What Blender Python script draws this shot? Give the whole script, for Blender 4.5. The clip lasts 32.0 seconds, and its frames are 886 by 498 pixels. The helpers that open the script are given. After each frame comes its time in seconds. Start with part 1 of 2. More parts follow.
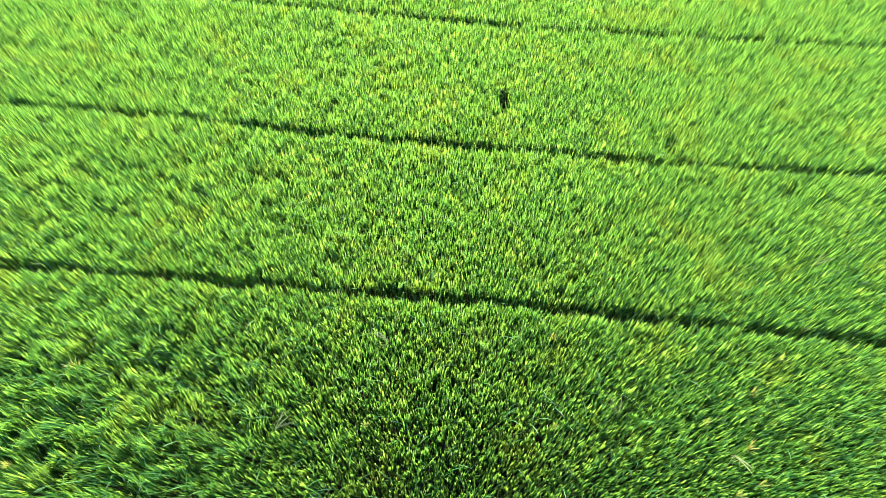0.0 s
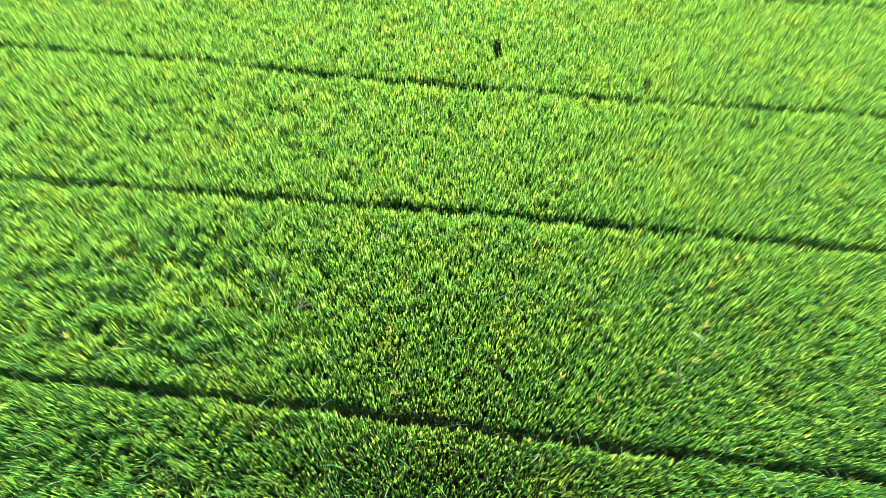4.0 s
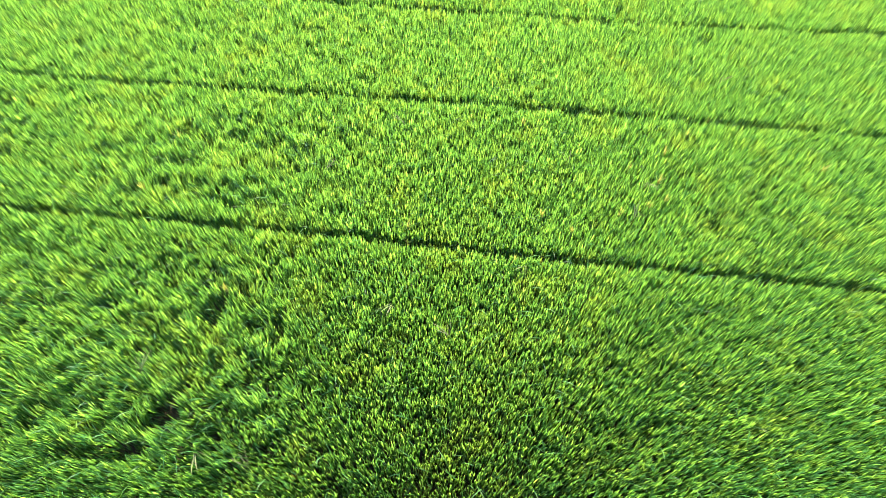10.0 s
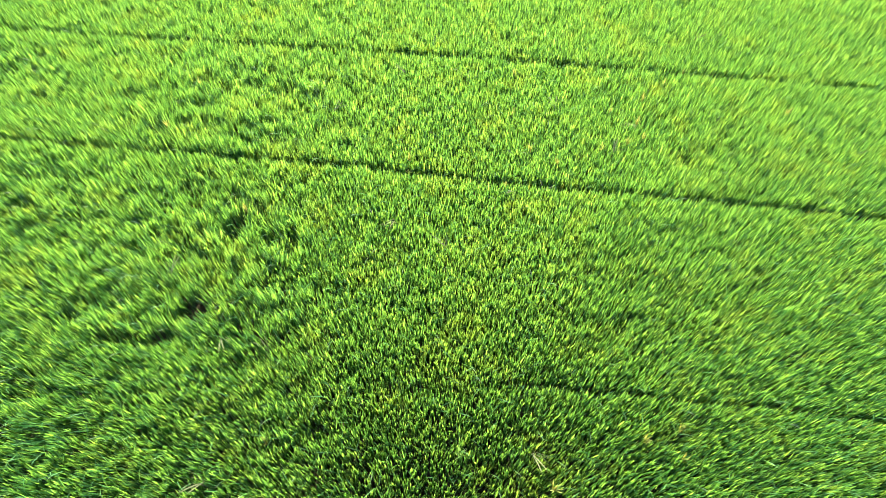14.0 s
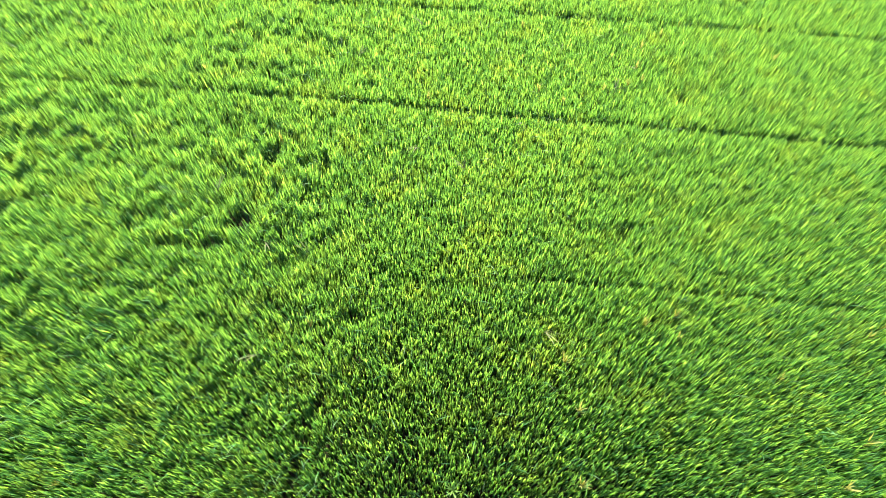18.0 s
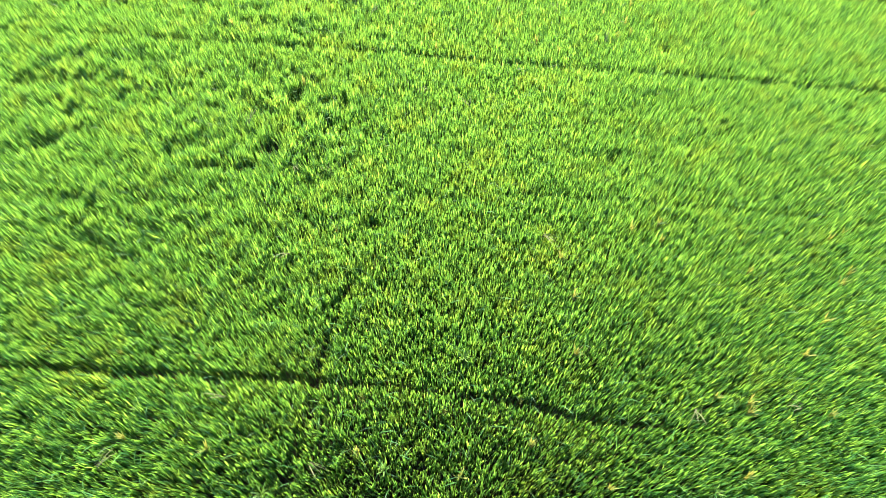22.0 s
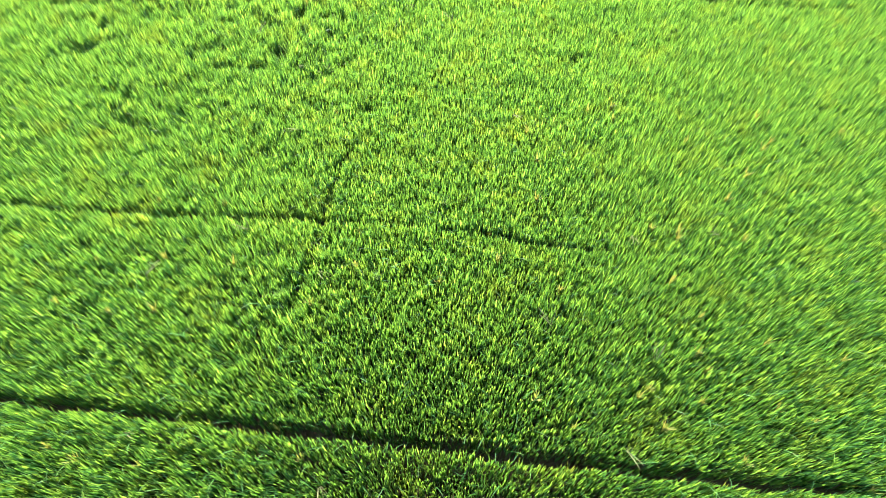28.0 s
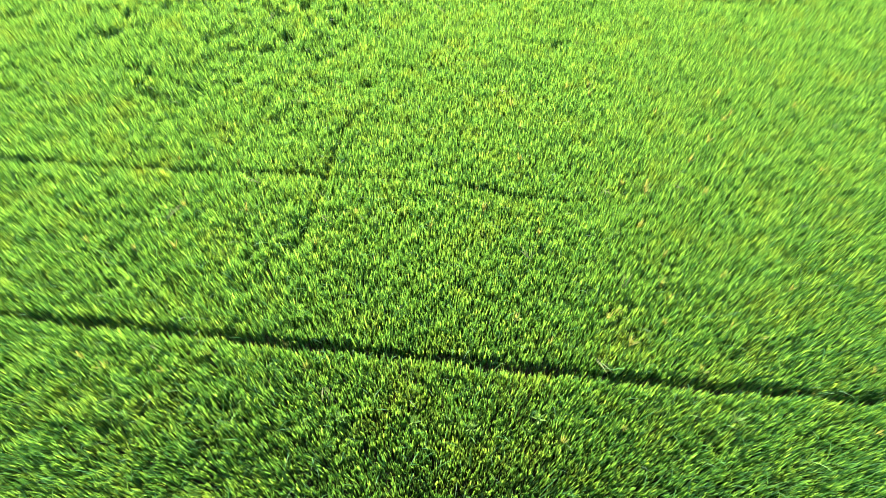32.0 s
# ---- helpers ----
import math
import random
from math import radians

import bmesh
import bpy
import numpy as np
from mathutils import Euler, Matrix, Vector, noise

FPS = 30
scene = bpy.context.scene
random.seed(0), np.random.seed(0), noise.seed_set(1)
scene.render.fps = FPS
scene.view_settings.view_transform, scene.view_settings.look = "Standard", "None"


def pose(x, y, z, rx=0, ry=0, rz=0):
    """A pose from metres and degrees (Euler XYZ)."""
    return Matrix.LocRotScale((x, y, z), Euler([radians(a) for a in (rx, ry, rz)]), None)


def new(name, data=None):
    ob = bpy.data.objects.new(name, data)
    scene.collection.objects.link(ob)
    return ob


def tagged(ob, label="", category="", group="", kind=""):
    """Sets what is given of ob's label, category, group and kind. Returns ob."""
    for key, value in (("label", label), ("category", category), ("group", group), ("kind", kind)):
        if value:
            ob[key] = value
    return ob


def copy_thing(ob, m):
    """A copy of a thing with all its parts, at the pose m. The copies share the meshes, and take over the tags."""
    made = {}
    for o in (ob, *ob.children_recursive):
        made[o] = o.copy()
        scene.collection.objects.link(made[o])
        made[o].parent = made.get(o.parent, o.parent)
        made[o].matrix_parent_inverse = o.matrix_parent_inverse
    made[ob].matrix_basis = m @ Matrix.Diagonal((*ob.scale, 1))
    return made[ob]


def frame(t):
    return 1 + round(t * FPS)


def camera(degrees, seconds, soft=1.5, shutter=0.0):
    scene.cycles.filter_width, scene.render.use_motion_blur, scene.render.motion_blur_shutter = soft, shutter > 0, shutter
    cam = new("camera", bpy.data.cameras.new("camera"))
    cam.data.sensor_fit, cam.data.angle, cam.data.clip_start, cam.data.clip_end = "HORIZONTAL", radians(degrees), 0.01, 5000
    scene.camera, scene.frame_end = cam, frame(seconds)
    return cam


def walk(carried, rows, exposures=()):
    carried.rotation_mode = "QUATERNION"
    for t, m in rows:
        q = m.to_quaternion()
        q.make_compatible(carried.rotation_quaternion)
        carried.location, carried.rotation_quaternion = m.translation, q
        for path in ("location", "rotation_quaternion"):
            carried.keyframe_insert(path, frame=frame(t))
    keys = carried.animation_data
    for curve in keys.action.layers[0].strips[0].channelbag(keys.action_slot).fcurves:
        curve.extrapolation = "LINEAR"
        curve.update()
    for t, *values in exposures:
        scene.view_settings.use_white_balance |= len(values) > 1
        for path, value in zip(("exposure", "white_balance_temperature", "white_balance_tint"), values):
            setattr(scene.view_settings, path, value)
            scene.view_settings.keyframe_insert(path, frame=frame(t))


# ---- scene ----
cam = camera(80, 32.0, soft=0.4)


def aim(x, y, z, yaw, pitch, roll):
    return pose(x, y, z, 0, 0, yaw) @ pose(0, 0, 0, 90 + pitch) @ pose(0, 0, 0, 0, 0, roll)


# seconds, eye in metres, then yaw, pitch and roll in degrees
PATH = [
    (0, 0.002, 0.551, 5.700, -0.48, -55.87, 1.53),
    (1, 0.032, 0.279, 5.759, -0.23, -56.30, 1.44),
    (2, 0.036, -0.035, 5.788, -0.30, -56.43, 1.51),
    (3, 0.036, -0.386, 5.808, -0.46, -56.39, 1.63),
    (3.5, 0.033, -0.567, 5.812, -0.59, -56.35, 1.75),
    (5.5, -0.008, -1.358, 5.831, -1.03, -56.06, 1.84),
    (6, -0.006, -1.546, 5.848, -1.00, -56.20, 1.84),
    (7, 0.014, -1.938, 5.872, -0.65, -56.30, 1.42),
    (8, 0.033, -2.331, 5.893, -0.19, -56.19, 1.04),
    (9, 0.026, -2.714, 5.904, -0.32, -56.03, 1.14),
    (10, 0.014, -3.049, 5.910, -0.70, -55.95, 1.47),
    (11, 0.008, -3.370, 5.921, -0.91, -56.07, 1.73),
    (12, 0.027, -3.715, 5.902, -0.90, -55.69, 1.65),
    (13, 0.039, -4.043, 5.900, -0.91, -55.35, 1.68),
    (14, 0.042, -4.343, 5.891, -0.93, -55.36, 1.68),
    (14.5, 0.033, -4.497, 5.880, -0.99, -55.37, 1.71),
    (16.5, -0.114, -5.193, 5.811, -1.07, -54.90, 1.58),
    (17, -0.154, -5.350, 5.833, -1.07, -55.07, 1.60),
    (18, -0.219, -5.640, 5.864, -1.06, -55.49, 1.63),
    (19, -0.298, -5.979, 5.848, -1.20, -55.54, 1.65),
    (20, -0.332, -6.334, 5.863, -1.09, -55.51, 1.51),
    (21, -0.359, -6.685, 5.873, -1.19, -55.38, 1.44),
    (22, -0.371, -7.052, 5.863, -1.39, -55.06, 1.66),
    (23, -0.342, -7.388, 5.845, -1.43, -55.23, 1.61),
    (24, -0.300, -7.716, 5.862, -1.43, -55.64, 1.49),
    (25, -0.268, -8.060, 5.887, -1.57, -55.94, 1.51),
    (25.5, -0.249, -8.236, 5.902, -1.61, -56.04, 1.43),
    (27.5, -0.175, -9.022, 5.871, -1.54, -55.61, 1.32),
    (28, -0.167, -9.198, 5.873, -1.59, -55.65, 1.33),
    (29, -0.158, -9.562, 5.859, -1.87, -55.54, 1.51),
    (30, -0.144, -9.888, 5.865, -2.01, -55.27, 1.63),
    (31, -0.128, -10.182, 5.866, -2.00, -54.21, 1.66),
    (32, -0.112, -10.465, 5.870, -2.12, -52.89, 1.81),
]
# seconds, stops, kelvin, tint: the camera warms slightly as it flies
EXPOSURES = [(0, 2.22, 6430, 10), (10, 2.28, 6620, 10), (26, 2.25, 6720, 10), (32, 2.18, 6750, 10)]
walk(cam, [(row[0], aim(*row[1:])) for row in PATH], EXPOSURES)

# ---- light ----
SUN_AZIMUTH, SUN_HEIGHT = 4.0, 38.0  # degrees from +y towards -x, and above the horizon
world = bpy.data.worlds.new("sky")
scene.world = world
world.use_nodes = True
sky = world.node_tree.nodes.new("ShaderNodeTexSky")
sky.sky_type, sky.sun_disc = "NISHITA", False
sky.sun_elevation, sky.sun_rotation = radians(SUN_HEIGHT), radians(-SUN_AZIMUTH)
back = world.node_tree.nodes["Background"]
back.inputs["Strength"].default_value = 0.15
world.node_tree.links.new(sky.outputs["Color"], back.inputs["Color"])
lamp = bpy.data.lights.new("sun", "SUN")
lamp.energy, lamp.angle, lamp.color = 4.6, radians(0.6), (1.0, 0.93, 0.78)
sun = new("sun", lamp)
sun.matrix_world = pose(0, 0, 30) @ pose(0, 0, 0, 0, 0, SUN_AZIMUTH) @ pose(0, 0, 0, -(90 - SUN_HEIGHT))

# ---- materials ----


def material(name):
    m = bpy.data.materials.new(name)
    m.use_nodes = True
    m.node_tree.nodes.clear()
    return m, m.node_tree.nodes, m.node_tree.links


def ramp(nodes, links, source, stops):
    r = nodes.new("ShaderNodeValToRGB")
    while len(r.color_ramp.elements) < len(stops):
        r.color_ramp.elements.new(0.5)
    for e, (at, colour) in zip(r.color_ramp.elements, stops):
        e.position, e.color = at, (*colour, 1)
    links.new(source, r.inputs["Fac"])
    return r.outputs["Color"]


def mixed(nodes, links, fac, a, b, blend="MIX"):
    m = nodes.new("ShaderNodeMix")
    m.data_type, m.blend_type = "RGBA", blend
    for socket, value in ((m.inputs["Factor"], fac), (m.inputs["A"], a), (m.inputs["B"], b)):
        if isinstance(value, (int, float)):
            socket.default_value = value
        elif isinstance(value, tuple):
            socket.default_value = (*value, 1)
        else:
            links.new(value, socket)
    return m.outputs["Result"]


def texture(nodes, links, scale, detail=3.0, rough=0.55):
    where = nodes.new("ShaderNodeTexCoord")
    n = nodes.new("ShaderNodeTexNoise")
    n.inputs["Scale"].default_value, n.inputs["Detail"].default_value, n.inputs["Roughness"].default_value = scale, detail, rough
    links.new(where.outputs["Object"], n.inputs["Vector"])
    return n.outputs["Fac"]


def leaf_material(name, stops, glow, share=0.56, gloss=0.5, yellow=0.0):
    """A leaf: its colour varies from blade to blade, from tuft to tuft and over patches, and light shines through it."""
    m, nodes, links = material(name)
    island = nodes.new("ShaderNodeNewGeometry").outputs["Random Per Island"]
    colour = ramp(nodes, links, island, stops)
    if yellow:
        sick = ramp(nodes, links, texture(nodes, links, 1.7, 5.0, 0.75), [(0.5, (0, 0, 0)), (0.75, (yellow,) * 3)])
        colour = mixed(nodes, links, sick, colour, (0.23, 0.30, 0.05))
    tuft = ramp(nodes, links, texture(nodes, links, 9.0, 2.0), [(0.3, (0.74, 0.86, 0.96)), (0.7, (1.26, 1.14, 1.02))])
    colour = mixed(nodes, links, 1.0, colour, tuft, "MULTIPLY")
    grain = ramp(nodes, links, texture(nodes, links, 60.0, 2.0), [(0.3, (0.88, 0.88, 0.88)), (0.7, (1.1, 1.1, 1.1))])
    colour = mixed(nodes, links, 1.0, colour, grain, "MULTIPLY")
    skin = nodes.new("ShaderNodeBsdfPrincipled")
    skin.inputs["Roughness"].default_value = gloss
    skin.inputs["Specular IOR Level"].default_value = 0.45
    links.new(colour, skin.inputs["Base Color"])
    inside = nodes.new("ShaderNodeBsdfTranslucent")
    links.new(mixed(nodes, links, 1.0, colour, glow, "MULTIPLY"), inside.inputs["Color"])
    both = nodes.new("ShaderNodeMixShader")
    both.inputs["Fac"].default_value = share
    links.new(skin.outputs["BSDF"], both.inputs[1])
    links.new(inside.outputs["BSDF"], both.inputs[2])
    out = nodes.new("ShaderNodeOutputMaterial")
    links.new(both.outputs["Shader"], out.inputs["Surface"])
    return m


def soil_material(name, dark, light, wet):
    m, nodes, links = material(name)
    colour = ramp(nodes, links, texture(nodes, links, 7.0, 6.0, 0.65), [(0.3, dark), (0.7, light)])
    fleck = ramp(nodes, links, texture(nodes, links, 70.0, 3.0), [(0.35, (0.7, 0.7, 0.7)), (0.7, (1.25, 1.2, 1.15))])
    skin = nodes.new("ShaderNodeBsdfPrincipled")
    links.new(mixed(nodes, links, 1.0, colour, fleck, "MULTIPLY"), skin.inputs["Base Color"])
    skin.inputs["Specular IOR Level"].default_value = 0.2
    damp = ramp(nodes, links, texture(nodes, links, 3.0, 3.0), [(0.4, (wet,) * 3), (0.6, (0.9,) * 3)])
    links.new(damp, skin.inputs["Roughness"])
    bump = nodes.new("ShaderNodeBump")
    bump.inputs["Strength"].default_value, bump.inputs["Distance"].default_value = 0.6, 0.02
    links.new(texture(nodes, links, 35.0, 5.0), bump.inputs["Height"])
    links.new(bump.outputs["Normal"], skin.inputs["Normal"])
    out = nodes.new("ShaderNodeOutputMaterial")
    links.new(skin.outputs["BSDF"], out.inputs["Surface"])
    return m


RICE = leaf_material("rice_leaf", [(0.0, (0.015, 0.068, 0.025)), (0.4, (0.049, 0.168, 0.056)), (0.8, (0.098, 0.28, 0.09)), (1.0, (0.148, 0.37, 0.122))],
                     (2.55, 1.72, 0.58), yellow=0.28)
# brighter, yellower copy of RICE: sunlight on the furrow rims put into the colour
RIM_LIT = leaf_material("sunlit_rim_leaf", [(0.0, (0.12, 0.25, 0.055)), (1.0, (0.25, 0.34, 0.09))], (2.0, 1.6, 0.7), yellow=0.3)
GRASS = leaf_material("grass_blade", [(0.0, (0.1, 0.2, 0.06)), (1.0, (0.2, 0.28, 0.1))], (1.5, 1.4, 0.9), 0.5, 0.6)
YELLOW = leaf_material("withered_leaf", [(0.0, (0.2, 0.3, 0.07)), (0.5, (0.29, 0.32, 0.095)), (1.0, (0.34, 0.325, 0.12))], (1.45, 1.3, 0.75), 0.5, 0.65)
STRAW = leaf_material("dry_straw", [(0.0, (0.1, 0.11, 0.042)), (1.0, (0.15, 0.15, 0.065))], (1.1, 1.0, 0.8), 0.2, 0.85)
PALE = leaf_material("pale_weed_leaf", [(0.0, (0.13, 0.26, 0.06)), (1.0, (0.2, 0.32, 0.085))], (1.5, 1.4, 0.9), 0.5, 0.55)
CULM = leaf_material("rice_stem", [(0.0, (0.08, 0.15, 0.04)), (1.0, (0.15, 0.2, 0.06))], (1.2, 1.2, 0.8), 0.2)
CANOPY = soil_material("far_crop", (0.012, 0.05, 0.008), (0.035, 0.10, 0.016), 0.8)
MUD = soil_material("field_mud", (0.03, 0.026, 0.013), (0.07, 0.058, 0.03), 0.7)
WET = soil_material("wet_mud", (0.07, 0.053, 0.026), (0.16, 0.12, 0.062), 0.55)

# ---- plan ----
rng = np.random.default_rng(7)
# the drainage furrows run across the field: the far rim of the bed south of each as x, y; the width of the gap in the crop
FURROWS = [
    ([(-10, 9.95), (-1.84, 9.13), (2.03, 8.66), (10, 8.2)], 0.15),
    ([(-10, 6.83), (-4, 6.35), (-1.69, 6.05), (3.9, 5.55), (10, 5.3)], 0.15),
    ([(-10, 4.2), (-6.2, 3.85), (-1.2, 3.5), (1.0, 3.35), (4, 3.05), (7.28, 2.76), (10, 2.45)], 0.14),
    ([(-10, 1.5), (-4.8, 1.13), (-1.1, 0.82), (2, 0.47), (4.75, 0.2), (10, -0.35)], 0.13),
    ([(-10, -1.6), (1.4, -2.36), (4, -2.58), (7.6, -3.04), (10, -3.3)], 0.065),
    ([(-10, -4.3), (-4.7, -4.88), (-1.55, -5.01), (0.2, -5.19), (1.3, -5.42), (3.8, -5.68), (10, -6.3)], 0.12),
    ([(-10, -6.85), (-3.76, -7.49), (0.12, -7.94), (2.58, -8.23), (4.79, -8.41), (10, -8.9)], 0.14),
]
SOUTH, NORTH, WEST, EAST = -10.4, 10.9, -9.5, 10.3


def line_y(n, x):
    """The middle of a furrow at x, with a slight waver."""
    pts, width = FURROWS[n]
    xs, ys = [p[0] for p in pts], [p[1] for p in pts]
    return np.interp(x, xs, ys) + 0.5 * width + 0.012 * np.sin(5.1 * x + 2.3 * n) + 0.008 * np.sin(11.7 * x + 1.1 * n)


def gap(n, x):
    """The width of a furrow's opening at x."""
    w = FURROWS[n][1] * (1 + 0.14 * np.sin(2.7 * x + n) + 0.12 * np.sin(7.3 * x + 3 * n))
    if n == 4:  # grown over towards the west
        w = w * np.clip((x + 0.6) / 1.6, 0, 1)
    if n == 5:  # nearly closed in the east
        w = w * np.interp(x, [-1.6, -1.2, -0.2, 0.3, 1.2, 2.2, 3.2], [1, 0.5, 0.6, 1, 0.8, 0.5, 0.25])
    return w


def value_noise(x, y, scale, seed):
    """Smooth noise from 0 to 1 over the plan."""
    table = np.random.default_rng(seed).random((256, 256))
    u, v = x / scale, y / scale
    i, j = np.floor(u).astype(int), np.floor(v).astype(int)
    a, b = u - i, v - j
    a, b = a * a * (3 - 2 * a), b * b * (3 - 2 * b)
    i, j, k, l = i % 256, j % 256, (i + 1) % 256, (j + 1) % 256
    return (table[i, j] * (1 - a) + table[k, j] * a) * (1 - b) + (table[i, l] * (1 - a) + table[k, l] * a) * b


# dips in the crop: x, y, half length, half width, turn in degrees, share of the height that is lost
HOLLOWS = [
    (-2.83, -1.42, 0.26, 0.12, 60, 0.9), (-3.1, -1.79, 0.2, 0.09, 15, 0.62), (-2.6, -0.16, 0.24, 0.11, 85, 0.45), (-1.83, -0.45, 0.22, 0.1, 80, 0.23),
    (-3.15, -0.66, 0.22, 0.13, 0, 0.23), (-1.75, -1.04, 0.14, 0.1, 40, 0.14), (-4.14, -1.43, 0.24, 0.15, 20, 0.23), (-3.62, -1.83, 0.26, 0.07, 5, 0.2),
    (-4.37, -2.47, 0.26, 0.11, 20, 0.23), (-1.22, -2.82, 0.22, 0.11, 10, 0.23), (-2.05, -2.09, 0.22, 0.13, 20, 0.2), (-2.13, -2.69, 0.2, 0.1, 30, 0.14),
    (-0.95, -2.19, 0.16, 0.1, 10, 0.16), (-4.72, -0.51, 0.22, 0.13, 20, 0.16), (2.22, -1.57, 0.2, 0.1, 60, 0.23),
]
THIN_SPOTS = [
    (-6.08, -1.38, 0.36, 0.17, 30, 0.26), (-6.85, -0.05, 0.36, 0.16, 35, 0.23), (-6.04, 0.12, 0.3, 0.13, 30, 0.2), (-7.16, 2.38, 0.4, 0.16, 50, 0.2),
    (-6.83, 3.11, 0.3, 0.15, 40, 0.19), (-7.92, -0.75, 0.32, 0.16, 30, 0.2), (0.93, 6.9, 0.3, 0.09, 88, 0.47), (3.22, 5.98, 0.22, 0.1, 80, 0.26),
    (4.58, 5.17, 0.22, 0.11, 60, 0.23), (-1.64, 6.69, 0.16, 0.09, 80, 0.19), (3.62, 1.12, 0.14, 0.11, 70, 0.23), (-3.4, 2.53, 0.26, 0.11, 20, 0.17),
    (-3.55, 2.17, 0.26, 0.12, 10, 0.19), (-1.65, 1.92, 0.15, 0.08, 80, 0.16),
]
# lines where somebody waded through and the crop stands lower: x, y, x, y, width
TRODDEN = [(-1.44, -3.75, -1.55, -4.40, 0.05), (-1.55, -4.40, -1.64, -4.98, 0.07), (-1.66, -5.15, -1.71, -5.55, 0.07), (-1.71, -5.55, -1.85, -6.25, 0.06)]


def kept_height(x, y):
    """The share of its height that the crop keeps."""
    keep = np.ones(len(x))
    for hx, hy, a, b, turn, loss in HOLLOWS + THIN_SPOTS:
        c, s = math.cos(radians(turn)), math.sin(radians(turn))
        u, v = (x - hx) * c + (y - hy) * s, -(x - hx) * s + (y - hy) * c
        keep = np.minimum(keep, 1 - loss * np.exp(-((u / a) ** 2 + (v / b) ** 2) ** 2))
    for ax, ay, bx, by, w in TRODDEN:
        lx, ly = bx - ax, by - ay
        f = np.clip(((x - ax) * lx + (y - ay) * ly) / (lx * lx + ly * ly), 0, 1)
        d = np.hypot(x - ax - f * lx, y - ay - f * ly) / w
        keep = np.minimum(keep, 1 - 0.27 * np.exp(-d ** 4))
    return keep


def roughness_of_crop(x, y):
    """Where the crop stands in coarse, uneven tufts: 0 to 1, most of all in the west."""
    spots = [(-2.9, -0.9, 1.6, 1.6), (-3.4, 2.1, 2.0, 1.3), (-5.7, 0.1, 1.8, 1.5), (-4.6, -2.5, 1.5, 1.0), (-6.9, 2.6, 1.2, 0.9)]
    r = 0.4 * np.clip((0.6 - x) / 3.0, 0, 1)
    for cx, cy, a, b in spots:
        r = np.maximum(r, np.clip(1.4 - ((x - cx) / a) ** 2 - ((y - cy) / b) ** 2, 0, 1))
    return r


# ---- ground ----


def grid_mesh(name, xs, ys, height, mat):
    gx, gy = np.meshgrid(xs, ys)
    co = np.stack([gx.ravel(), gy.ravel(), height(gx.ravel(), gy.ravel())], 1)
    nx, ny = len(xs), len(ys)
    i = (np.arange(ny - 1)[:, None] * nx + np.arange(nx - 1)).ravel()
    faces = np.stack([i, i + 1, i + nx + 1, i + nx], 1)
    return link_mesh(name, co, faces.ravel(), np.full(len(faces), 4), mat)


def link_mesh(name, co, loops, sizes, mat, smooth=True):
    me = bpy.data.meshes.new(name)
    me.vertices.add(len(co))
    me.vertices.foreach_set("co", np.ascontiguousarray(co, np.float32).ravel())
    me.loops.add(len(loops))
    me.loops.foreach_set("vertex_index", np.ascontiguousarray(loops, np.int32))
    me.polygons.add(len(sizes))
    starts = np.r_[0, np.cumsum(sizes)[:-1]]
    me.polygons.foreach_set("loop_start", starts.astype(np.int32))
    if smooth:
        me.polygons.foreach_set("use_smooth", np.ones(len(sizes), bool))
    me.materials.append(mat)
    me.update(calc_edges=True)
    return new(name, me)


def ground_height(x, y):
    z = 0.05 * (value_noise(x, y, 0.4, 1) - 0.5) + 0.03 * (value_noise(x, y, 0.13, 2) - 0.5)
    for n in range(len(FURROWS)):
        d = (y - line_y(n, x)) / 0.2
        z = z - 0.13 * np.exp(-d * d)
    return z


OUTER = np.array([16, 24, 40, 80, 200, 600, 2000.0])
xs = np.r_[-OUTER[::-1], np.arange(WEST - 2, EAST + 2, 0.1), OUTER]
ys = np.r_[-OUTER[::-1], np.arange(SOUTH - 2, NORTH + 2, 0.07), OUTER]
ground = grid_mesh("ground", xs, ys, ground_height, MUD)
tagged(ground, "damp dark brown mud of a rice field", "ground", kind="structure")

# ---- rice ----


def blades(base, azimuth, lean, bend, length, width, twist, cut):
    """Slender leaf blades: each rises from a point, is widest at the cut, bends there and ends in a tip."""
    n = len(base)
    out = np.zeros((n, 4, 3))
    side = np.stack([-np.sin(azimuth + twist), np.cos(azimuth + twist), 0 * twist], 1) * (0.5 * width)[:, None]

    def along(angle, far):
        return far[:, None] * np.stack([np.sin(angle) * np.cos(azimuth), np.sin(angle) * np.sin(azimuth), np.cos(angle)], 1)

    middle = base + along(lean, cut * length)
    out[:, 0], out[:, 1], out[:, 3] = base, middle - side, middle + side
    out[:, 2] = middle + along(lean + bend, (1 - cut) * length)
    return out.reshape(-1, 3), np.arange(4 * n), np.full(n, 4)


def arches(base, azimuth, lean, bend, length, width):
    """Long narrow leaves that stand out of the crop and arch over: three lengths each, the last a tip."""
    n = len(base)
    side = np.stack([-np.sin(azimuth), np.cos(azimuth), 0 * azimuth], 1) * (0.5 * width)[:, None]
    out, here, angle = np.zeros((n, 7, 3)), base.copy(), lean.copy()
    for k in range(3):
        w = side * (0.7, 1.0, 0.75)[k]
        out[:, 2 * k], out[:, 2 * k + 1] = here - w, here + w
        step = length * (0.42, 0.31, 0.27)[k]
        here = here + step[:, None] * np.stack([np.sin(angle) * np.cos(azimuth), np.sin(angle) * np.sin(azimuth), np.cos(angle)], 1)
        angle = angle + bend
    out[:, 6] = here
    first = 7 * np.arange(n)[:, None]
    loops = first + np.array([0, 1, 3, 2, 2, 3, 5, 4, 4, 5, 6])
    return out.reshape(-1, 3), loops.ravel(), np.tile([4, 4, 3], n)


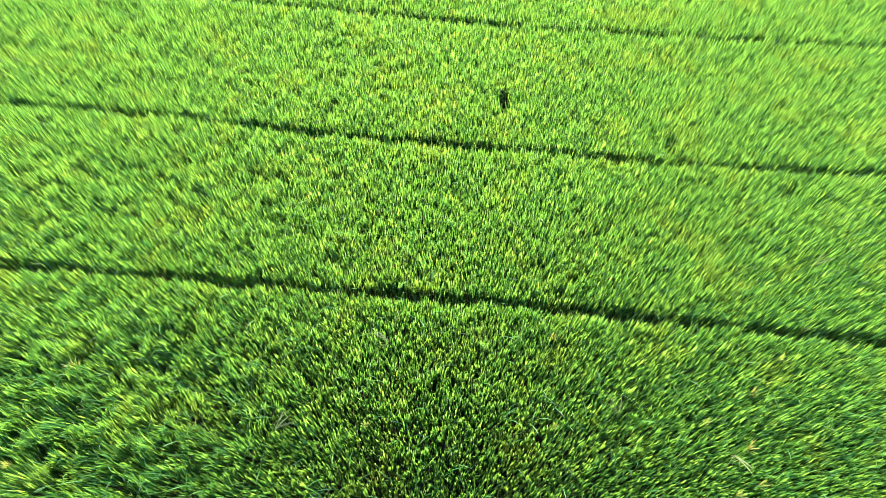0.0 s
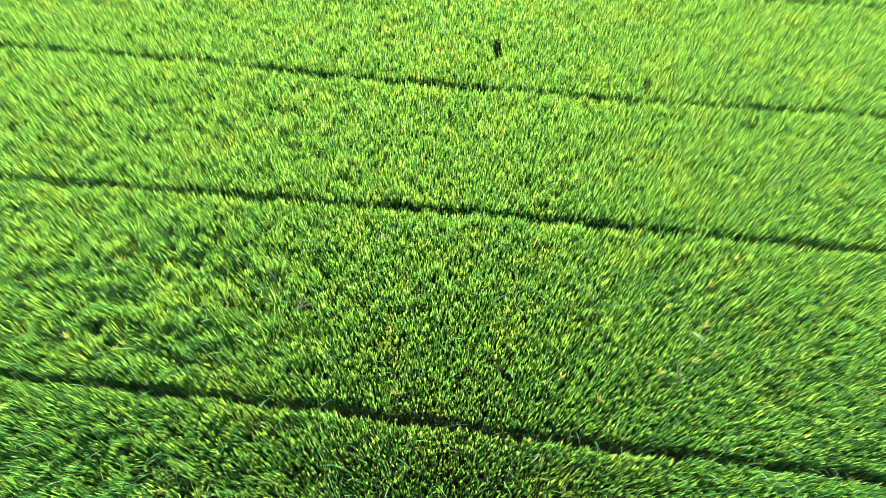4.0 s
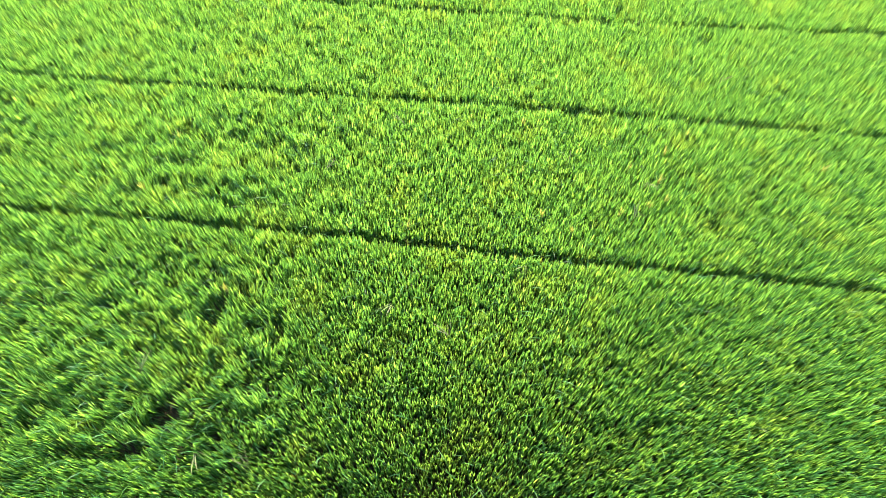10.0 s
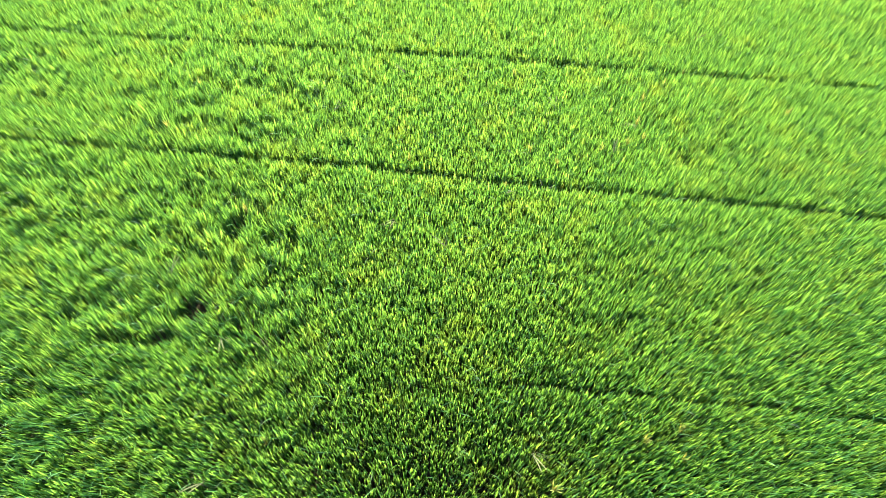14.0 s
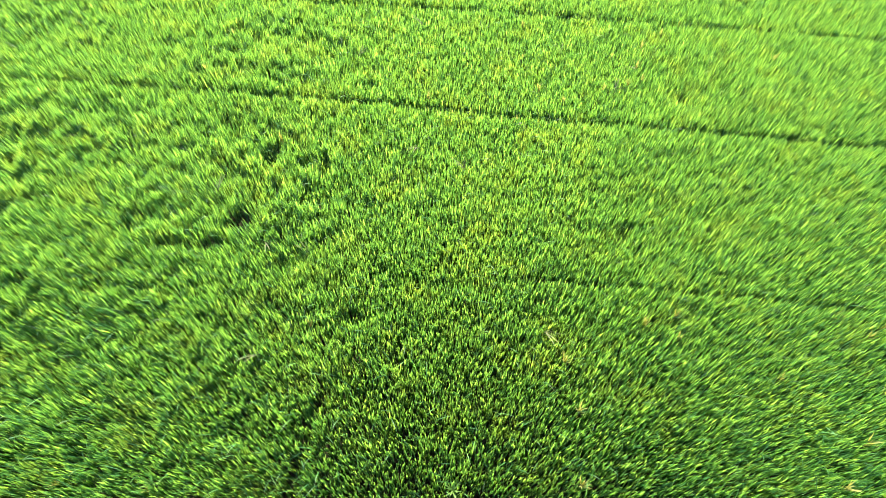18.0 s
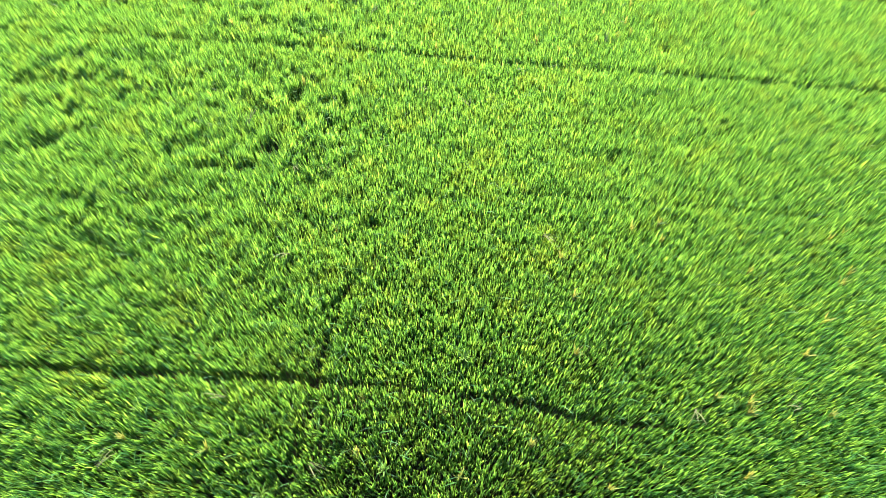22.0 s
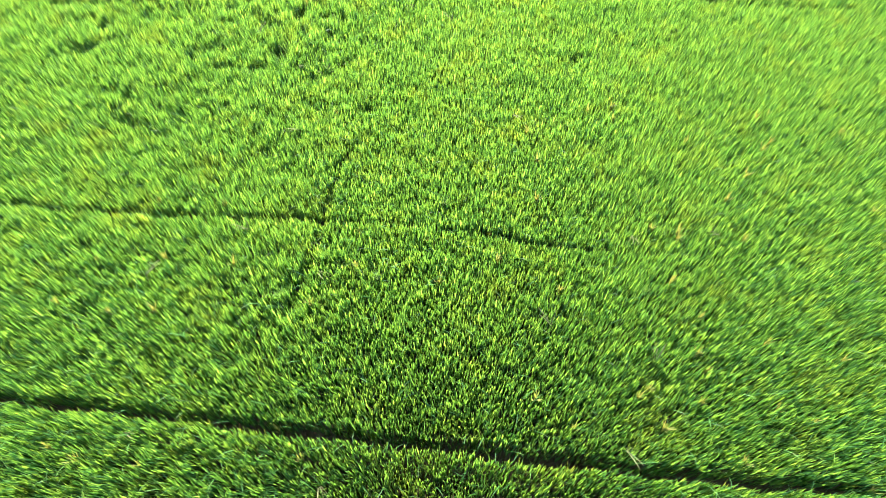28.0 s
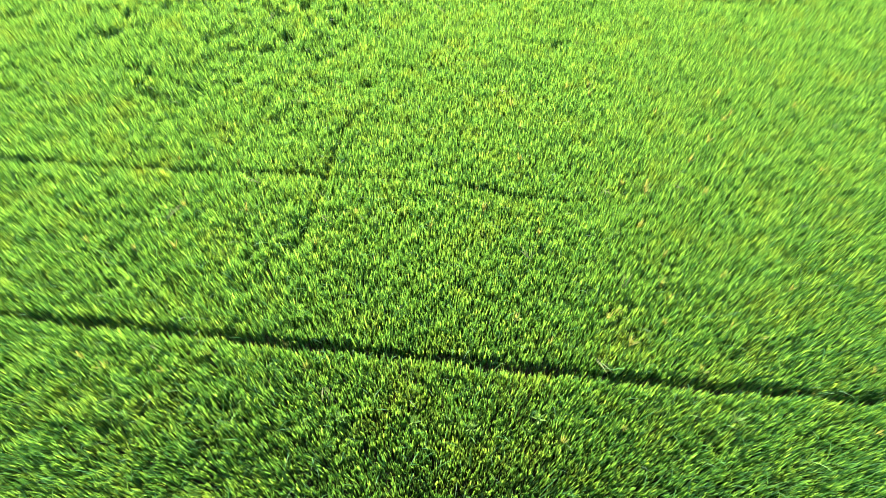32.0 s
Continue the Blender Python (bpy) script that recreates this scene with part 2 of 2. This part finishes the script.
def seen_width(y):
    """West and east limits of the crop that needs full detail, for each y."""
    west = np.interp(y, [-10, -8.75, -0.5, 3, 9.5], [-4.2, -4.9, -8.8, -8.7, -8.1])
    east = np.interp(y, [-10, -8.75, 0.25, 1.5, 5.5, 9.5], [4.4, 5.1, 9.7, 8.7, 8.9, 8.4])
    return west, east


SPACING, LEAVES = 0.0355, 5


def tillers(x0, x1, y0, y1, spacing):
    gx, gy = np.meshgrid(np.arange(x0, x1, spacing), np.arange(y0, y1, spacing))
    x, y = gx.ravel(), gy.ravel()
    x = x + rng.uniform(-0.45, 0.45, len(x)) * spacing
    y = y + rng.uniform(-0.45, 0.45, len(y)) * spacing
    return x, y


def bed(south, north, label):
    """The crop between two furrows, given by their numbers, as one mass of leaves."""
    low = SOUTH if south is None else min(p[1] for p in FURROWS[south][0]) - 0.1
    high = NORTH if north is None else max(p[1] for p in FURROWS[north][0]) + 0.1
    x, y = tillers(WEST, EAST, low, high, SPACING)
    keep, rim, calm = np.ones(len(x), bool), np.zeros(len(x)), np.ones(len(x))
    if south is not None:
        deep = y - line_y(south, x) - gap(south, x) / 2
        keep &= deep > -0.05
        rim = np.where(deep < 0, 0.26, rim)
        calm = np.minimum(calm, np.clip(deep / 0.25, 0.15, 1))
    if north is not None:
        deep = line_y(north, x) - gap(north, x) / 2 - y
        keep &= deep > -0.02
        rim = np.where(deep < 0, 0.08, rim)
        calm = np.minimum(calm, np.clip(deep / 0.25, 0.15, 1))
    height = kept_height(x, y)
    keep &= height > 0.3
    west, east = seen_width(y)
    full = (x > west) & (x < east) & (y > -9.6) & (y < 10.2)
    keep &= full | (rng.random(len(x)) < 0.85)
    rough = roughness_of_crop(x, y) * calm
    keep &= (rng.random(len(x)) > 0.15 * rough)
    x, y, height, full, rim, rough, calm = x[keep], y[keep], height[keep], full[keep], rim[keep], rough[keep], calm[keep]
    # every tiller has its own height, and leans with its neighbours
    tall = 0.45 + 0.05 * (value_noise(x, y, 1.3, 3) - 0.5) + (0.045 + 0.16 * rough) * (value_noise(x, y, 0.12, 4) - 0.5)
    tall = tall + (0.02 + 0.025 * rough) * (value_noise(x, y, 0.33, 9) - 0.5) + rng.normal(0, 0.03, len(x))
    tall = tall * (1 - rim) * height
    leanx = (0.1 + 0.36 * rough) * (value_noise(x, y, 0.11, 5) - 0.5) + rng.normal(0, 0.028, len(x))
    leany = (0.1 + 0.36 * rough) * (value_noise(x, y, 0.11, 6) - 0.5) + rng.normal(0, 0.028, len(x))
    leanx, leany = leanx * (0.3 + 0.7 * calm), leany * (0.3 + 0.7 * calm)
    # each tiller is a close upright bundle of leaves, the first of them the tallest
    count = np.where(full, LEAVES, 3)
    h = np.repeat(np.arange(len(x)), count)
    n = len(h)
    lead = np.r_[True, h[1:] != h[:-1]]
    turn = rng.uniform(0, 2 * math.pi, n)
    spread = np.where(lead, 0.003, 0.012) * np.sqrt(rng.random(n))
    bz = rng.uniform(0.05, 0.24, n) * np.minimum(1, tall[h] / 0.42)
    base = np.stack([x[h] + spread * np.cos(turn), y[h] + spread * np.sin(turn), bz], 1)
    own = np.where(lead, 0.015, 0.02 + np.abs(rng.normal(0.0, 0.045, n))) * (1 + 0.5 * rough[h])
    vx, vy = own * np.cos(turn) + leanx[h], own * np.sin(turn) + leany[h]
    azimuth, lean = np.arctan2(vy, vx), np.hypot(vx, vy)
    top = tall[h] - np.where(lead, 0.0, rng.uniform(0.0, 0.11, n))
    length = np.maximum(top - bz, 0.06) / np.cos(np.minimum(lean, 0.7))
    bend = rng.normal(0.04, 0.11, n)
    width = np.where(lead, rng.uniform(0.013, 0.019, n), rng.uniform(0.010, 0.016, n)) * np.where(full[h], 1.0, 2.5)
    co, loops, sizes = blades(base, azimuth, lean, bend, length, width, rng.normal(0, 0.7, n), rng.uniform(0.55, 0.75, n))
    # a few long leaves lie over the rest
    a = np.flatnonzero(full & (rng.random(len(x)) < 0.04 + 0.05 * rough + 0.3 * rim))
    m = len(a)
    foot = np.stack([x[a], y[a], 0.6 * tall[a]], 1)
    co2, loops2, sizes2 = arches(foot, rng.uniform(0, 2 * math.pi, m), rng.uniform(0.1, 0.5, m), rng.uniform(0.25, 0.75, m), rng.uniform(0.2, 0.34, m), rng.uniform(0.006, 0.01, m))
    ob = link_mesh("rice_bed", np.r_[co, co2], np.r_[loops, loops2 + len(co)], np.r_[sizes, sizes2], RICE)
    return tagged(ob, label, "rice", "beds of the rice field", "stuff")


EVEN = "dense bright green young rice between mud furrows"
COARSE = "bright green rice in uneven tufts with bare gaps"
bed(None, 6, EVEN)
bed(6, 5, EVEN)
bed(5, 4, EVEN)
bed(4, 3, COARSE)
bed(3, 2, COARSE)
bed(2, 1, EVEN)
bed(1, 0, EVEN)
bed(0, None, EVEN)

# the field goes on beyond, as a rolling canopy of the same crop
OX = np.r_[-OUTER[::-1], np.arange(WEST, EAST + 0.2, 0.4), OUTER]
OY = np.r_[-OUTER[::-1], np.arange(SOUTH, NORTH + 0.2, 0.4), OUTER]


def far_field():
    gx, gy = np.meshgrid(OX, OY)
    x, y = gx.ravel(), gy.ravel()
    z = 0.38 + 0.06 * (value_noise(x, y, 0.9, 21) - 0.5)
    nx, ny = len(OX), len(OY)
    i = (np.arange(ny - 1)[:, None] * nx + np.arange(nx - 1)).ravel()
    faces = np.stack([i, i + 1, i + nx + 1, i + nx], 1)
    cx, cy = x[faces].mean(1), y[faces].mean(1)
    faces = faces[(cx < WEST) | (cx > EAST) | (cy < SOUTH) | (cy > NORTH)]
    ob = link_mesh("far_rice", np.stack([x, y, z], 1), faces.ravel(), np.full(len(faces), 4), CANOPY)
    return tagged(ob, "green rice crop reaching away to the horizon", "rice", kind="stuff")


far_field()

# ---- furrows ----


def furrow(n, label):
    """A strip of wet mud along the bottom of a furrow, with lumps."""
    x0 = -0.4 if n == 4 else WEST
    xs = np.arange(x0, EAST, 0.05)
    across = np.linspace(-0.24, 0.24, 11)
    gx, gv = np.meshgrid(xs, across)
    x, v = gx.ravel(), gv.ravel()
    y = line_y(n, x) + v
    z = ground_height(x, y) + 0.03 * (value_noise(x, y, 0.07, 30 + n) - 0.5) + np.interp(np.abs(v), [0, 0.18, 0.24], [0.035, 0.03, -0.01])
    nx = len(xs)
    i = (np.arange(10)[:, None] * nx + np.arange(nx - 1)).ravel()
    faces = np.stack([i, i + 1, i + nx + 1, i + nx], 1)
    ob = link_mesh("furrow", np.stack([x, y, z], 1), faces.ravel(), np.full(len(faces), 4), WET)
    return tagged(ob, label, "furrow", "furrows across the field", "structure")


NARROW, OPEN = "overgrown narrow mud furrow between rice beds", "open wet brown mud furrow between rice beds"
furrows = [furrow(n, NARROW if n in (4, 5) else OPEN) for n in range(7)]

# ---- single plants ----


def part(name, mesh, parent, label="", m=None):
    ob = new(name, mesh)
    ob.parent = parent
    if m is not None:
        ob.matrix_basis = m
    return tagged(ob, label)


def leaf_mesh(name, mat, length, width, lean, bend, sections=5):
    """A leaf that rises along +x: folded along its midrib, arching over, narrowing to a tip."""
    verts, faces = [], []
    px, pz, step = 0.0, 0.0, length / sections
    for k in range(sections + 1):
        f = k / sections
        angle = lean + bend * f * f
        half = 0.5 * width * (0.55 + 1.3 * f - 1.85 * f ** 3 if f < 1 else 0.0)
        nx, nz = math.cos(angle), -math.sin(angle)
        verts += [(px + 0.3 * half * nx, -half, pz + 0.3 * half * nz + 0.2 * half), (px, 0, pz), (px + 0.3 * half * nx, half, pz + 0.3 * half * nz + 0.2 * half)]
        px, pz = px + step * math.sin(angle), pz + step * math.cos(angle)
        if k:
            a = 3 * k - 3
            faces += [(a, a + 1, a + 4, a + 3), (a + 1, a + 2, a + 5, a + 4)]
    me = bpy.data.meshes.new(name)
    me.from_pydata(verts, [], faces)
    me.polygons.foreach_set("use_smooth", [True] * len(faces))
    me.materials.append(mat)
    return me


def stem_mesh(name, mat, points, r0, r1, sides=5):
    """A round stem through the points, tapering from r0 to r1."""
    verts, faces = [], []
    for k, p in enumerate(points):
        q, o = Vector(points[min(k + 1, len(points) - 1)]), Vector(points[max(k - 1, 0)])
        turn = (q - o).to_track_quat("Z", "X")
        r = r0 + (r1 - r0) * k / (len(points) - 1)
        for c in range(sides):
            a = 2 * math.pi * c / sides
            verts.append(Vector(p) + turn @ Vector((r * math.cos(a), r * math.sin(a), 0)))
        if k:
            b = sides * k
            faces += [(b - sides + c, b - sides + (c + 1) % sides, b + (c + 1) % sides, b + c) for c in range(sides)]
    faces.append(tuple(range(len(verts) - sides, len(verts))))
    me = bpy.data.meshes.new(name)
    me.from_pydata([tuple(v) for v in verts], [], faces)
    me.polygons.foreach_set("use_smooth", [True] * len(faces))
    me.materials.append(mat)
    return me


def spun(turn, x=0.0, y=0.0, z=0.0):
    return pose(x, y, z, 0, 0, turn)


def plant(name, label, category, group, leaves, stems, leaf_mat, stem_mat, sizes, leaf_name="leaf"):
    """A tuft: an empty at its foot, with stems and leaves. sizes: length, width, lean, bend, each as a range, and the height of the leaves' feet."""
    root = tagged(new(name), label, category, group)
    (l0, l1), (w0, w1), (a0, a1), (b0, b1), (z0, z1) = sizes
    shapes = [leaf_mesh(leaf_name, leaf_mat, random.uniform(l0, l1), random.uniform(w0, w1), random.uniform(a0, a1), random.uniform(b0, b1)) for _ in range(4)]
    for k in range(stems):
        top = (random.uniform(-0.03, 0.03), random.uniform(-0.03, 0.03), z1 + 0.04)
        foot = (random.uniform(-0.015, 0.015), random.uniform(-0.015, 0.015), -0.01)
        mid = tuple(0.5 * (p + q) for p, q in zip(top, foot))
        part("stem", stem_mesh("stem", stem_mat, [foot, mid, top], 0.005, 0.003), root)
    for k in range(leaves):
        turn = 360 * k / leaves + random.uniform(-25, 25)
        part(leaf_name, shapes[k % 4], root, "", spun(turn, random.uniform(-0.012, 0.012), random.uniform(-0.012, 0.012), random.uniform(z0, z1)))
    return root


def bent_straw(label):
    """Lodged stalks: they rise from one foot, kink and lie over the crop."""
    root = tagged(new("fallen_straw"), label, "straw", "fallen straws")
    for k in range(3):
        turn, reach, top = random.uniform(-30, 30), random.uniform(0.10, 0.26), random.uniform(0.43, 0.48)
        c, q = math.cos(radians(turn)), math.sin(radians(turn))
        line = [(0, 0.01 * k, -0.01), (0.02 * c, 0.02 * q + 0.01 * k, 0.6 * top), (0.06 * c, 0.06 * q + 0.01 * k, top),
                ((0.06 + reach * 0.6) * c, (0.06 + reach * 0.6) * q, top + 0.02), ((0.06 + reach) * c, (0.06 + reach) * q, top - 0.01)]
        part("stalk", stem_mesh("stalk", STRAW, line, 0.0026, 0.0014), root)
    for k in range(2):
        shape = leaf_mesh("leaf", STRAW, random.uniform(0.18, 0.28), 0.011, 0.9, 0.9)
        part("leaf", shape, root, "", spun(random.uniform(-60, 60), 0.05, 0, 0.42))
    return root


def foot(x, y):
    return float(ground_height(np.array([x]), np.array([y]))[0])


def scatter(kinds, places, sink=0.0):
    """Sets out copies of the kinds at the places, and takes the patterns themselves as the first ones."""
    for k, (x, y) in enumerate(places):
        m = pose(x, y, foot(x, y) - sink, 0, 0, random.uniform(0, 360))
        if k < len(kinds):
            kinds[k].matrix_basis = m
        else:
            copy_thing(random.choice(kinds), m)


random.seed(5)
# yellowed tufts that stand in the crop
WITHERED = [(-3.79, 2.58), (2.69, 2.11), (3.26, 2.41), (-0.70, 2.03), (3.07, 1.54), (-4.00, 1.59), (-2.53, 0.07), (4.15, 0.23), (-0.40, 1.03),
            (-0.39, 0.85), (0.96, 0.57), (3.53, -3.53), (-1.38, -2.02), (-1.66, -2.93), (-2.96, -4.69), (-3.84, -4.64), (-0.27, -5.28), (0.55, -5.15),
            (2.97, -5.19), (-1.14, -5.14), (4.63, -3.68), (3.58, -6.75), (2.76, -6.86), (2.93, -6.40), (2.13, -7.27), (2.66, -7.41), (3.78, -7.61),
            (0.90, -7.37), (-1.79, -7.64), (-3.69, -7.95), (-3.05, -8.01), (-4.58, -6.19), (4.38, -6.94), (2.00, -7.34)]
WITHERED += [(random.uniform(1.2, 6.0), random.uniform(-9.1, -2.5)) for _ in range(34)] + [(random.uniform(-4.5, 1.0), random.uniform(-9.1, -5.4)) for _ in range(12)]
WITHERED += [(random.uniform(1.0, 5.5), random.uniform(0.9, 3.2)) for _ in range(10)]
scatter([plant("withered_rice_plant", "yellowed withered rice plant standing in the green crop", "rice plant", "withered plants", 15, 3, YELLOW, CULM,
               ((0.13, 0.2), (0.010, 0.015), (0.03, 0.34), (0.0, 0.8), (0.26, 0.34))) for _ in range(4)], WITHERED)
STRAWS = [(2.89, 1.84), (-0.48, 2.92), (1.84, 2.11), (-1.62, 1.93), (4.47, 3.99), (-0.49, -0.12), (0.16, -0.56), (-3.17, -1.04), (2.52, 1.18),
          (1.11, 0.52), (-2.42, -1.79), (-2.12, -3.32), (0.97, -3.00), (-1.79, -1.99), (3.55, -5.27), (2.40, -5.21), (-3.63, -5.91),
          (-1.63, -5.80), (-2.51, -5.18), (-1.30, -8.19), (1.16, -6.57), (2.26, -7.00), (-3.34, -7.63), (1.71, -7.85)]
scatter([bent_straw("pale dry straw stalks lodged across green rice") for _ in range(4)], STRAWS)
WEEDS = [(-2.97, 3.54), (0.15, 1.80), (-0.47, -1.09), (4.13, 0.27), (0.29, -3.02), (-0.86, -5.87), (-2.01, -6.08), (-0.04, -4.68), (2.37, -6.06),
         (-2.94, -4.65), (-3.45, -5.25), (3.12, -8.57), (1.02, -8.55), (-1.04, -8.53), (-3.48, -8.32), (-0.28, -8.59), (0.31, -8.65)]
scatter([plant("weed_clump", "pale green spreading weed clump among the rice", "weed", "weeds in the crop", 18, 4, PALE, CULM,
               ((0.11, 0.17), (0.010, 0.015), (0.1, 0.6), (0.2, 1.2), (0.3, 0.37))) for _ in range(3)], WEEDS)

# thin grass that hangs over the mud of the furrows
tufts = []
for n in range(7):
    for x in np.arange(-7.5, 8.5, 0.3 if n in (2, 3, 6) else 0.9):
        gx = float(x + random.uniform(-0.3, 0.3))
        if n == 4 and gx < 0.2:
            continue
        tufts.append((gx, float(line_y(n, np.array([gx]))[0]) + random.choice((-1, 1)) * random.uniform(0.02, 0.10)))
random.shuffle(tufts)
scatter([plant("grass_tuft", "thin pale grass tuft drooping over furrow mud", "grass", "grass tufts in the furrows", 7, 0, GRASS, CULM,
               ((0.18, 0.34), (0.005, 0.008), (0.15, 0.6), (0.8, 1.9), (0.0, 0.02)), "blade") for _ in range(5)], tufts)

# the outermost plants of each bed, along the furrows, most of them on the sunlit rim; their leaf colour carries that
# sunlight
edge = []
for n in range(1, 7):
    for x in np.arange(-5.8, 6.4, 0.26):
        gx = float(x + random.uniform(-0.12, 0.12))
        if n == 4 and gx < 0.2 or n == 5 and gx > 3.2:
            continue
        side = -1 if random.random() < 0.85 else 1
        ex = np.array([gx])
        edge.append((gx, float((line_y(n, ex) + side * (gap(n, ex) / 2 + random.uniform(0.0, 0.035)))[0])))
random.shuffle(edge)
scatter([plant("rice_plant", "rice plant at a furrow's edge, coloured yellow-green as if sunlit", "rice plant", "rice plants along the furrows", 12, 2, RIM_LIT, CULM,
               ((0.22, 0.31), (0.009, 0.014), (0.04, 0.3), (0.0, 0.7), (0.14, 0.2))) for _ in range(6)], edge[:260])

# lumps of mud in the furrows


def clod_mesh():
    bm = bmesh.new()
    bmesh.ops.create_icosphere(bm, subdivisions=1, radius=1.0)
    for v in bm.verts:
        v.co *= random.uniform(0.75, 1.2)
        v.co.z *= 0.6
    me = bpy.data.meshes.new("mud_clod")
    bm.to_mesh(me)
    bm.free()
    me.materials.append(WET)
    return me


clods = [clod_mesh() for _ in range(5)]
for n, ob in enumerate(furrows):
    for _ in range(32):
        x = random.uniform(0.2 if n == 4 else -6.5, 7)
        y = float(line_y(n, np.array([x]))[0]) + random.uniform(-0.1, 0.1)
        size = random.uniform(0.012, 0.035)
        part("mud_clod", random.choice(clods), ob, "", pose(x, y, foot(x, y) + 0.03, 0, 0, random.uniform(0, 360)) @ Matrix.Scale(size, 4))
